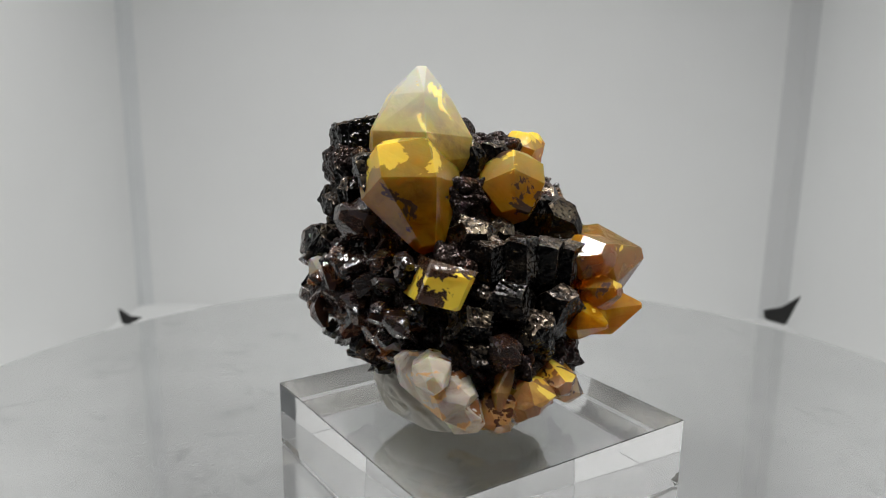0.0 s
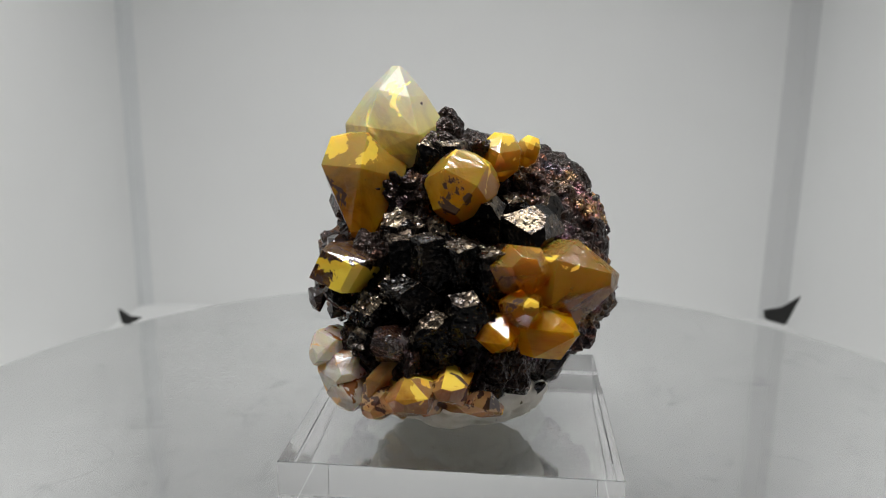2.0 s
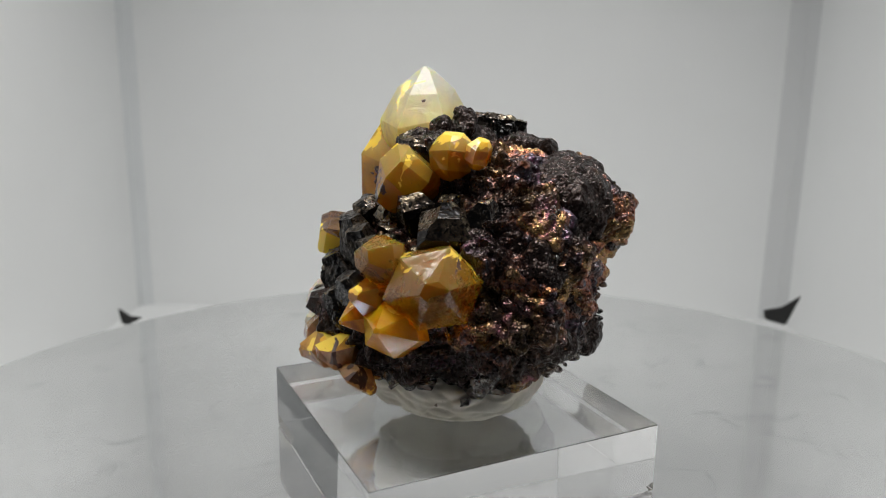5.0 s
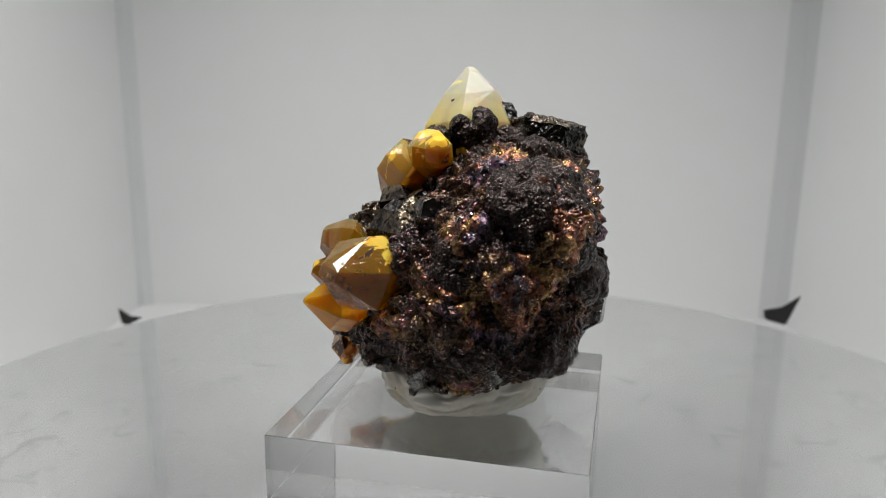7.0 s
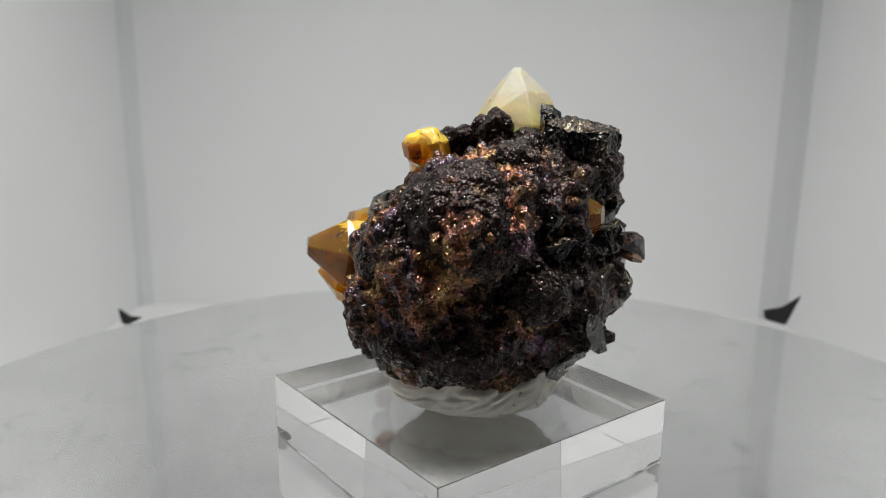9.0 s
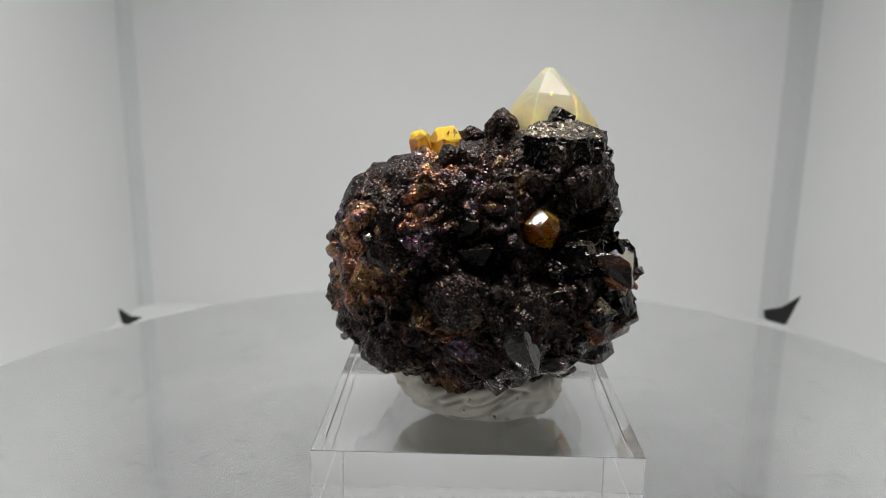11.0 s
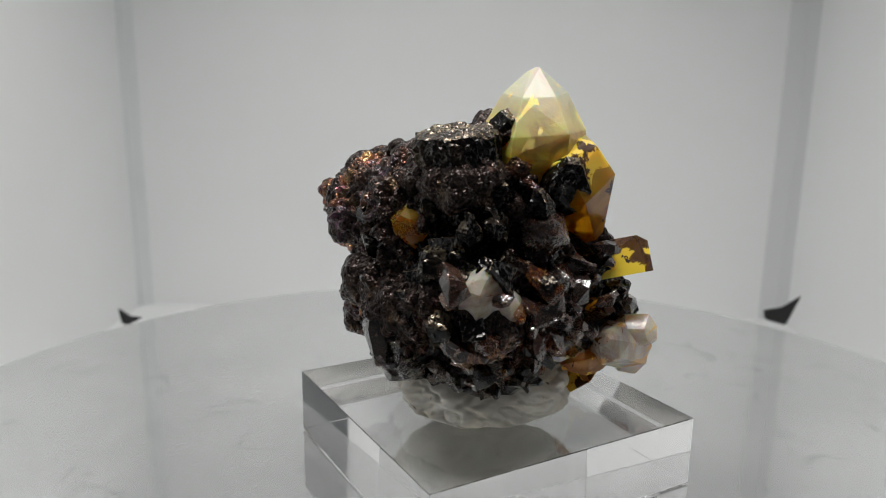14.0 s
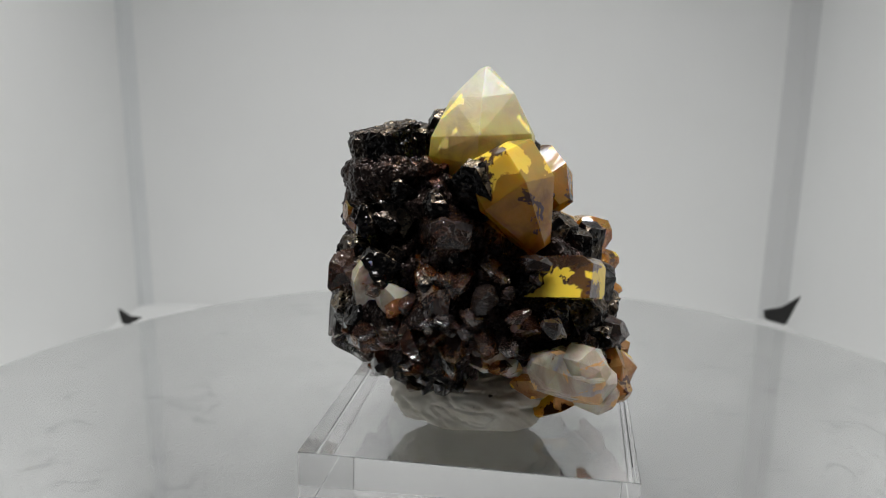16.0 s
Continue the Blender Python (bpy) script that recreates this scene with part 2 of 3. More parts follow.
# ---- helpers for meshes ----
def part(name, bm, material, parent=None, label="", smooth=False):
    me = bpy.data.meshes.new(name)
    bm.normal_update()
    bm.to_mesh(me)
    bm.free()
    me.materials.append(material)
    if smooth:
        for p in me.polygons:
            p.use_smooth = True
    ob = new(name, me)
    if parent:
        ob.parent = parent
    if label:
        tagged(ob, label)
    return ob


def box(x0, x1, y0, y1, z0, z1, bevel=0.0, segments=2):
    bm = bmesh.new()
    bmesh.ops.create_cube(bm, size=1.0)
    for v in bm.verts:
        v.co = Vector((x0 if v.co.x < 0 else x1, y0 if v.co.y < 0 else y1, z0 if v.co.z < 0 else z1))
    if bevel:
        bmesh.ops.bevel(bm, geom=list(bm.edges), offset=bevel, segments=segments, affect="EDGES", profile=0.5)
    return bm


def lathe(profile, steps=128):
    """A body of revolution about z from (radius, height) pairs."""
    bm = bmesh.new()
    rings = []
    for r, z in profile:
        if r == 0:
            rings.append([bm.verts.new((0, 0, z))])
        else:
            rings.append([bm.verts.new((r * math.cos(a), r * math.sin(a), z)) for a in (2 * math.pi * i / steps for i in range(steps))])
    for a, b in zip(rings, rings[1:]):
        for i in range(steps):
            j = (i + 1) % steps
            if len(a) == 1:
                bm.faces.new((a[0], b[i], b[j]))
            elif len(b) == 1:
                bm.faces.new((a[i], b[0], a[j]))
            else:
                bm.faces.new((a[i], b[i], b[j], a[j]))
    bmesh.ops.recalc_face_normals(bm, faces=list(bm.faces))
    return bm


# ---- the photo box ----
XL, XR, YB, YF, ZC = -0.1485, 0.1355, 0.206, -0.060, 0.270
tagged(part("floor", box(XL - 0.01, XR + 0.01, YF, YB + 0.01, -0.004, 0.0), M_WALL), "white plastic floor of a small photo box", "floor", kind="structure")
tagged(part("wall_back", box(XL + 0.0050, XR - 0.0085, YB, YB + 0.003, 0.0, ZC), M_WALL), "white matt plastic back wall of a photo box", "wall", kind="structure")
tagged(part("wall_left", box(XL - 0.003, XL, YF, YB - 0.0055, 0.0, ZC), M_WALL), "white matt plastic side wall of a photo box", "wall", kind="structure")
tagged(part("wall_right", box(XR, XR + 0.003, YF, YB - 0.00935, 0.0, ZC), M_WALL), "white matt plastic side wall of a photo box", "wall", kind="structure")
tagged(part("ceiling", box(XL - 0.01, XR + 0.01, YF, YB + 0.01, ZC, ZC + 0.003), M_WALL), "white plastic ceiling of a photo box", "ceiling", kind="structure")
tagged(part("ground", box(-3, 3, -3, 3, -0.012, -0.005), M_OUT), "dark grey table top under the photo box", "table top", kind="structure")


def corner_gap_strip(x, side, w):
    """A strip bent across the upright corner of two panels, in place of their shaded gap."""
    bm = bmesh.new()
    pts = [(x, YB - w * 1.1), (x + side * w * 0.28, YB - w * 0.42), (x + side * w, YB), (x + side * w, YB + 0.002), (x - side * 0.002, YB + 0.002), (x - side * 0.002, YB - w * 1.1)]
    lo = [bm.verts.new((px, py, 0.0)) for px, py in pts]
    hi = [bm.verts.new((px, py, ZC)) for px, py in pts]
    for i in range(len(pts)):
        j = (i + 1) % len(pts)
        bm.faces.new((lo[i], lo[j], hi[j], hi[i]))
    bm.faces.new(lo)
    bm.faces.new(hi)
    bmesh.ops.recalc_face_normals(bm, faces=list(bm.faces))
    return bm


# added strips whose grey stands for shade in the gaps between panels
tagged(part("trim", corner_gap_strip(XL, 1, 0.0050), M_SEAM), "light grey strip painted as the shaded corner gap of the box", "trim", kind="structure")
tagged(part("trim", corner_gap_strip(XR, -1, 0.0085), M_SEAM_DARK), "grey strip painted as the shaded corner gap of the box", "trim", kind="structure")

# ---- turntable ----
turntable = tagged(new("turntable"), "round glossy white turntable with fine scratches, on the box floor", "turntable")
part("disc", lathe([(0, DISC - 0.006), (0.1122, DISC - 0.006), (0.1137, DISC - 0.005), (0.1139, DISC - 0.001), (0.1133, DISC), (0, DISC)], 192), M_DISC, turntable)
part("foot", lathe([(0, 0.0), (0.085, 0.0), (0.087, 0.003), (0.087, DISC - 0.0065), (0, DISC - 0.0065)], 96), M_RIM, turntable)

# ---- acrylic block ----
acrylic = tagged(new("display_base"), "clear square acrylic block with polished edges, on the turntable", "display stand")
block = part("block", box(-0.025, 0.025, -0.025, 0.025, DISC + 0.0003, TOP, 0.00010, 1), M_ACRYLIC, acrylic)
for v in block.data.vertices:
    v.co = Matrix.Translation((0.0006, -0.0029, 0)) @ pose(0, 0, 0, 0, 0, 36.03) @ v.co
block.visible_shadow = False

# ---- putty ----
PX, PY = -0.0012, -0.0024


def putty_mesh():
    bm = bmesh.new()
    bmesh.ops.create_icosphere(bm, subdivisions=6, radius=1.0)
    for v in bm.verts:
        w = v.co.copy()
        if w.z < 0:
            # the lower half keeps its width down to the block
            flat = max(1e-6, math.hypot(w.x, w.y))
            w.x, w.y = w.x / flat * flat ** 0.3, w.y / flat * flat ** 0.3
        q = Vector((w.x * 15.0, w.y * 14.8, 4.6 + w.z * 6.6))
        fold = noise.noise(Vector((q.x * 0.16, q.y * 0.16, q.z * 0.16))) * 1.5 + abs(noise.noise(Vector((q.x * 0.30 + q.z * 0.5, q.y * 0.30, q.z * 0.35)))) * 0.9 - 0.3
        crease = -0.9 * max(0.0, 0.12 - abs(noise.noise(Vector((q.x * 0.22 + q.z * 0.3, q.y * 0.22 - 7.0, q.z * 0.25))))) / 0.12
        q += Vector((w.x, w.y, 0.3 * w.z)) * (fold + crease * 0.6 + noise.noise(q * 1.1) * 0.08)
        if q.z < 1.2:
            q.z = 0.25 + max(0.0, q.z + 1.6) * 0.34
        v.co = q * 0.001 + Vector((PX, PY, TOP - 0.0003))
    return bm


putty = tagged(part("mounting_putty", putty_mesh(), M_PUTTY, None, smooth=True), "lump of grey-white mounting putty under the mineral", "putty")

# ---- the mineral ----
specimen = tagged(new("mineral_specimen"), "dark iridescent mineral with yellow quartz crystals, set in putty", "mineral")
LUMPS = []


def lump(x, y, z, r):
    LUMPS.append((x, y, z, r))


lump(-5.0, -2.0, 25.0, 19.3)
lump(4.0, 5.0, 20.0, 15.7)
lump(4.0, 1.0, 21.0, 18.4)
lump(0.0, -17.0, 21.0, 10.9)
lump(1.0, 14.0, 33.0, 9.4)
lump(-18.0, -2.0, 23.0, 11.6)
lump(7.0, -13.0, 17.0, 10.5)
lump(-12.0, -5.0, 33.0, 12.2)
lump(-8.0, 8.0, 34.0, 10.1)
lump(7.0, 12.0, 28.0, 10.9)
lump(-4.0, 1.0, 22.0, 18.2)
lump(-18.0, 0.0, 42.0, 5.8)
lump(-9.0, -15.0, 39.0, 5.6)
lump(-9.0, -3.0, 24.0, 17.6)
lump(0.0, 4.0, 30.0, 14.1)
lump(-6.0, -16.0, 22.0, 10.1)
lump(2.0, -23.0, 16.0, 7.1)
lump(5.0, -5.0, 20.0, 15.7)
lump(10.0, 7.0, 20.0, 12.2)
lump(-14.0, 3.0, 36.0, 8.7)
lump(6.0, -20.0, 14.0, 7.6)
lump(-13.0, 3.0, 20.0, 12.2)
lump(-4.0, -16.0, 39.0, 5.1)
lump(-2.0, 15.0, 34.0, 8.5)
lump(2.0, 18.0, 33.0, 7.8)
lump(-1.0, -25.0, 15.0, 5.8)
lump(9.0, -7.0, 17.0, 12.2)
lump(3.0, 13.0, 18.0, 9.7)
lump(-1.0, -6.0, 32.0, 11.8)
lump(-3.0, -19.0, 23.0, 9.5)
lump(-19.0, 3.0, 43.0, 4.6)
lump(5.0, -2.0, 36.0, 7.4)
lump(-2.0, 6.0, 12.0, 9.5)
lump(-3.0, 14.0, 18.0, 7.5)
lump(9.0, -12.0, 14.0, 9.4)
lump(-17.0, -7.0, 42.0, 4.4)
lump(-7.0, -20.0, 16.0, 5.1)
lump(1.0, 7.0, 30.0, 14.1)
lump(1.0, -15.0, 20.0, 12.4)
lump(10.0, 15.0, 15.0, 5.3)
lump(1.0, -14.0, 39.0, 4.2)
lump(-11.0, 6.0, 20.0, 11.6)
lump(-15.0, -2.0, 36.0, 9.6)
lump(-5.0, 5.0, 32.0, 13.1)
lump(3.0, -25.0, 11.0, 3.8)
lump(6.0, -11.0, 39.0, 3.2)


MID = np.array((-3.0, -2.0, 25.0))


def sunk(way):
    """How deep the crust lies below the crystals' ends, by direction: little on the lumpy back."""
    az = np.degrees(np.arctan2(way[:, 1], way[:, 0]))
    back = np.clip(1 - (np.abs(az - 80) - 55) / 25, 0, 1)
    low = np.clip((-way[:, 2] - 0.35) / 0.3, 0, 1)
    front = np.clip(1 - (np.abs(az + 75) - 28) / 22, 0, 1) * np.clip(1 - np.abs(way[:, 2] + 0.12) / 0.3, 0, 1)
    return 0.4 + 2.6 * (1 - back) * (1 - 0.6 * low) + 2.5 * front


def reach(way):
    """Distance in millimetres from MID to the crust's outline, along each unit vector."""
    far = np.zeros(len(way))
    for x, y, z, r in LUMPS:
        o = MID - np.array((x, y, z))
        b = way @ o
        d = b * b - (o @ o - r * r)
        far = np.maximum(far, np.where(d > 0, -b + np.sqrt(np.maximum(d, 0)), 0))
    return far


def rock_mesh():
    bm = bmesh.new()
    bmesh.ops.create_icosphere(bm, subdivisions=7, radius=1.0)
    way = np.array([v.co[:] for v in bm.verts])
    far = reach(way) - sunk(way)
    ea = np.array([[e.verts[0].index, e.verts[1].index] for e in bm.edges])
    for _ in range(8):
        acc, cnt = np.zeros_like(far), np.zeros_like(far)
        for i, j in ((0, 1), (1, 0)):
            np.add.at(acc, ea[:, i], far[ea[:, j]])
            np.add.at(cnt, ea[:, i], 1)
        far = 0.4 * far + 0.6 * acc / cnt
    for v, d, w in zip(bm.verts, far, way):
        v.co = MID + d * w
    bm.normal_update()
    normals = [v.normal.copy() for v in bm.verts]
    for v, w in zip(bm.verts, normals):
        q = v.co.copy()
        crag = noise.noise(q * 0.15) * 2.2 + abs(noise.noise(q * 0.34)) * 2.6 - 1.0 - 2.2 * max(0.0, noise.noise(q * 0.21 + Vector((7, 3, 1))) - 0.18)
        cell = noise.voronoi(q * 0.55)[0]
        knob = (0.45 - cell[0]) * 1.5
        fine = (0.4 - noise.voronoi(q * 1.35)[0][0]) * 0.42 + noise.noise(q * 3.4) * 0.16
        v.co = q + w * (crag + knob + fine) * min(1.0, max(0.15, (q.z - 3) / 6))
        if v.co.z < 4:
            v.co.z = 4 + (v.co.z - 4) * 0.15
        v.co *= 0.001
        v.co.z += TOP
    return bm


part("matrix", rock_mesh(), M_MATRIX, specimen, "black and bronze lumpy crust with a rainbow tarnish")


def roughen(bm, amount, edge=0.6):
    """Breaks a crystal's faces into small uneven ones, as on pitted, overgrown crystals (millimetres)."""
    bmesh.ops.triangulate(bm, faces=list(bm.faces))
    for _ in range(5):
        long_edges = [e for e in bm.edges if e.calc_length() > edge]
        if not long_edges:
            break
        bmesh.ops.subdivide_edges(bm, edges=long_edges, cuts=1)
        bmesh.ops.triangulate(bm, faces=[f for f in bm.faces if len(f.verts) > 3])
    bm.normal_update()
    moved = []
    for v in bm.verts:
        q = v.co
        d = noise.noise(q * 0.55) * 1.6 + noise.noise(q * 1.5) * 1.1 + (0.4 - noise.voronoi(q * 1.3)[0][0]) * 1.3
        moved.append(q + v.normal * d * amount)
    for v, q in zip(bm.verts, moved):
        v.co = q


def crystal(material, foot, tip, radius, low=0.35, high=0.6, cut=0.12, seed=0, skew=0.12, bottom=0.35, name="crystal", label="", flat=1.0, sides=6, chips=2, rough=0.14, turn=None, mid=None):
    """A six-sided crystal from foot to tip (millimetres over the block): low to high is its prism, cut the size of its blunt end."""
    rnd = random.Random(seed * 7919 + 13)
    foot, tip = Vector(foot), Vector(tip)
    axis = tip - foot
    length = axis.length
    rot = axis.to_track_quat("Z", "Y").to_matrix()
    spin = rnd.uniform(0, 2 * math.pi / sides)
    turn = spin if turn is None else radians(turn)
    squash = rnd.uniform(0.86, 1.0) * flat
    off = Vector((rnd.uniform(-1, 1), rnd.uniform(-1, 1), 0)) * radius * skew
    bm = bmesh.new()
    rings = [(0.0, bottom, 0.3), (low, 1.0, 0.0), (high, 0.97, 0.0), (1.0, cut, 1.0)]
    if mid:
        rings.insert(3, (*mid, 0.5))
    for s, k, o in rings:
        for i in range(sides):
            a = turn + i * 2 * math.pi / sides
            r = radius * k
            wob = (1 + rnd.uniform(-skew, skew) * 0.5)
            h = s * length + (rnd.uniform(-skew, skew) * radius * 0.9 if 0 < s < 1 else rnd.uniform(-0.03, 0.0) * length)
            p = Vector((r * wob * math.cos(a), r * wob * math.sin(a) * squash, h)) + off * o
            bm.verts.new(foot + rot @ p)
    res = bmesh.ops.convex_hull(bm, input=list(bm.verts))
    bmesh.ops.delete(bm, geom=list({g for g in res["geom_interior"] + res["geom_unused"] if isinstance(g, bmesh.types.BMVert)}), context="VERTS")
    for _ in range(chips):
        # a small break at a random corner
        corner = rnd.choice([v.co.copy() for v in bm.verts if (v.co - tip).length > radius * 0.75])
        out = ((corner - (foot + tip) / 2).normalized() + Vector((rnd.uniform(-1, 1), rnd.uniform(-1, 1), rnd.uniform(-1, 1))) * 0.45).normalized()
        top = max(v.co.dot(out) for v in bm.verts)
        bmesh.ops.bisect_plane(bm, geom=list(bm.verts) + list(bm.edges) + list(bm.faces), plane_co=out * (top - radius * rnd.uniform(0.03, 0.13)), plane_no=out, clear_outer=True) if (tip - corner).normalized().dot(out) < 0.2 else None
        res = bmesh.ops.convex_hull(bm, input=list(bm.verts))
        bmesh.ops.delete(bm, geom=list({g for g in res["geom_interior"] + res["geom_unused"] if isinstance(g, bmesh.types.BMVert)}), context="VERTS")
    bmesh.ops.dissolve_limit(bm, angle_limit=radians(6), verts=list(bm.verts), edges=list(bm.edges))
    bmesh.ops.bevel(bm, geom=list(bm.edges), offset=0.012 + radius * 0.005, segments=1, affect="EDGES", clamp_overlap=True)
    bare, lit_or_dusted, limit = material if isinstance(material, tuple) else (material, None, 2)
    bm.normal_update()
    if lit_or_dusted:
        # mostly on upper faces: settled yellow dust, or the black crystals' painted sheen
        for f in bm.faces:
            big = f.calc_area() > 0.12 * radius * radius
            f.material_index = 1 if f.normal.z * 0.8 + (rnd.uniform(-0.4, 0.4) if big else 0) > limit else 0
    if bare == M_DARK:
        roughen(bm, rough)
    mid = (foot + tip) / 2
    for v in bm.verts:
        v.co = (v.co - mid) * 0.001
    ob = part(name, bm, bare, specimen, label)
    if lit_or_dusted:
        ob.data.materials.append(lit_or_dusted)
    ob.location = mid * 0.001 + Vector((0, 0, TOP))
    return ob


def crust(x, y, z, rx, ry, rz, detail=5):
    """A rounded knob of crust (millimetres over the block)."""
    bm = bmesh.new()
    bmesh.ops.create_icosphere(bm, subdivisions=detail, radius=1.0)
    for v in bm.verts:
        w = v.co.copy()
        q = Vector((x + w.x * rx, y + w.y * ry, z + w.z * rz))
        lift = noise.noise(q * 0.3) * 1.1 + (0.45 - noise.voronoi(q * 0.5)[0][0]) * 0.9 + (0.4 - noise.voronoi(q * 1.4)[0][0]) * 0.25 + noise.noise(q * 3.0) * 0.10
        v.co = (q + w * lift - Vector((x, y, z))) * 0.001
    ob = part("crust_knob", bm, M_MATRIX, specimen, "rounded knob of rainbow-tarnished crust")
    ob.location = Vector((x, y, z)) * 0.001 + Vector((0, 0, TOP))


crust(1.8, 14.9, 34.5, 10.0, 9.0, 8.6, 6)
crust(0.5, 19.6, 32.5, 6.6, 5.4, 6.6, 6)
crust(-8.5, 15.0, 22.5, 6.0, 5.2, 5.2)
crust(8.0, 15.0, 19.5, 5.6, 4.8, 5.0)
crust(14.0, 12.5, 27.5, 4.4, 4.4, 5.2)
crust(1.5, 18.0, 14.0, 6.0, 4.6, 4.6)
crust(-6.5, 8.0, 42.0, 4.0, 4.4, 3.4)
crust(-4.4, 12.0, 42.6, 1.9, 1.9, 1.9, 4)
crust(-4.0, -2.4, 45.0, 3.2, 3.0, 3.6)
crust(-3.6, -3.2, 48.2, 1.2, 1.2, 1.8, 4)
crust(-9.5, -1.5, 42.5, 5.0, 4.0, 4.2)
crust(-14.5, 7.5, 20.5, 7.6, 7.6, 6.4, 6)
crust(-21.5, -3.5, 21.0, 5.6, 6.0, 6.0)
crust(11.5, 13.0, 15.0, 5.2, 5.2, 5.0)
crust(20.6, -7.0, 22.6, 2.2, 2.2, 2.8, 4)
crust(-2.2, -5.4, 45.6, 2.2, 2.4, 2.8, 4)
crust(-12.6, -5.6, 45.6, 2.4, 2.4, 2.8, 4)
crust(-1.0, -9.0, 42.0, 3.0, 2.6, 3.0)
crust(0.6, -8.6, 43.6, 2.6, 2.4, 2.8)
crust(4.4, -5.0, 43.8, 3.0, 2.4, 2.6)
crust(12.0, 8.0, 29.0, 4.6, 4.6, 4.4)


PALE = "pale yellow translucent pointed crystal"
HONEY = "honey-yellow crystal with brown flakes"
ORANGE = "amber-orange translucent crystal"
crystal(M_PALE, (-8.0, -9.2, 35), (-8.4, -10.4, 56.4), 8.8, 0.40, 0.55, 0.09, 1, 0.10, 0.6, label=PALE, turn=-3, mid=(0.80, 0.60))
crystal(HONEYED, (-10.4, -12.8, 43.8), (-6.6, -20.4, 30.6), 7.8, 0.10, 0.42, 0.26, 2, 0.12, 0.72, label=HONEY, turn=20, chips=1)
crystal(HONEYED, (5.4, -7.0, 41.4), (6.0, -13.6, 34.2), 5.7, 0.16, 0.50, 0.40, 3, 0.14, 0.75, label=HONEY, turn=30, chips=1)
crystal(HONEYED, (7.0, -2.6, 39.0), (8.0, -2.2, 46.2), 3.9, 0.3, 0.70, 0.45, 4, label=HONEY, turn=10)
crystal(HONEYED, (9.0, 1.5, 41.0), (10.0, 2.6, 45.6), 2.2, 0.3, 0.75, 0.5, 37, label=HONEY)
crystal(AMBERED, (11.5, -4.2, 23.4), (28.2, -1.4, 25.8), 7.6, 0.30, 0.62, 0.26, 5, 0.14, label=ORANGE, turn=12, chips=1)
crystal(AMBERED, (15.5, -8.8, 27.0), (20.8, -13.6, 28.6), 4.8, 0.3, 0.6, 0.45, 6, label=ORANGE)
crystal(AMBERED, (17.0, -10.5, 21.6), (22.4, -14.4, 23.8), 3.4, 0.3, 0.6, 0.35, 7, label=ORANGE)
crystal(ORANGED, (15.0, -6.8, 17.6), (27.2, -9.8, 19.8), 5.2, 0.4, 0.6, 0.12, 8, 0.08, label=ORANGE)
crystal(ORANGED, (13.0, -11.4, 18.8), (20.6, -16.8, 18.8), 3.4, 0.4, 0.6, 0.15, 9, label=ORANGE)
crystal(M_FLAKED, (-6.6, -15.0, 25.0), (-3.0, -28.0, 27.4), 5.0, 0.3, 0.86, 0.78, 10, 0.16, label="smoky quartz block with yellow flakes on its sides", sides=4, turn=24, flat=0.9)
crystal(BLACK, (-15.6, 0.0, 33.0), (-18.0, 1.6, 47.6), 6.9, 0.2, 0.93, 0.86, 11, 0.12, sides=6, chips=4, rough=0.26)
crystal(BLACK, (-14.0, -1.0, 40.0), (-14.6, -1.6, 47.8), 4.0, 0.3, 0.9, 0.8, 80, 0.2, sides=5, rough=0.2)
crust(-18.2, 0.2, 40.0, 6.4, 6.4, 5.4, 6)
crystal(AMBERED, (-13.5, 5.4, 33.0), (-20.2, 8.4, 33.6), 3.6, 0.3, 0.7, 0.5, 12, 0.2, label=ORANGE)
crystal(M_WHITE, (-22.5, -2.8, 19.0), (-26.0, -3.6, 30.0), 3.5, 0.3, 0.7, 0.35, 13, 0.3, label="cream-white quartz crystal")
crystal(BLACK, (-16.0, 2.0, 27.5), (-24.5, 0.6, 32.8), 4.4, 0.4, 0.6, 0.1, 14, 0.15, sides=4, rough=0.07)
crystal(BLACK, (-14.0, -3.0, 32.0), (-23.4, -4.4, 37.0), 4.6, 0.4, 0.6, 0.1, 15, 0.15, sides=4, rough=0.07)
crystal(M_SMOKY, (-11.0, -8.0, 31.0), (-20.6, -13.0, 34.6), 4.5, 0.4, 0.72, 0.3, 16, 0.1, label="smoky violet-grey quartz crystal")
crystal(BLACK, (-8.0, 12.0, 28.5), (-14.5, 16.0, 31.0), 3.4, 0.4, 0.6, 0.1, 17, 0.15, sides=4, rough=0.07)
# the large black blocks below the yellow crystals
for k, (dx, dy, rise, r) in enumerate(((-1.6, -0.2, 0.0, 5.2), (2.4, 0.6, 0.2, 5.0), (1.2, -2.4, -6.0, 5.2))):
    crystal(BLACK, (3.0 + dx, -14.0 + dy, 15.0), (4.8 + dx, -20.0 + dy, 32.2 + rise), r, 0.2, 0.72, 0.55, 60 + k, 0.14, flat=0.8, sides=4, rough=0.12, turn=14 * k - 10)
for k, (dx, dy, rise, r) in enumerate(((-1.2, -0.4, 0.2, 5.2), (2.6, 1.4, -1.0, 4.8), (1.4, -1.8, -7.0, 5.2))):
    crystal(BLACK, (9.5 + dx, -10.5 + dy, 14.0), (12.2 + dx, -16.0 + dy, 31.6 + rise), r, 0.2, 0.72, 0.55, 70 + k, 0.14, flat=0.8, sides=4, rough=0.12, turn=8 - 14 * k)
crystal(BLACK, (10.5, -2.6, 25.0), (15.2, -1.6, 35.4), 6.4, 0.3, 0.72, 0.34, 20, 0.1, sides=4, rough=0.06, turn=40)
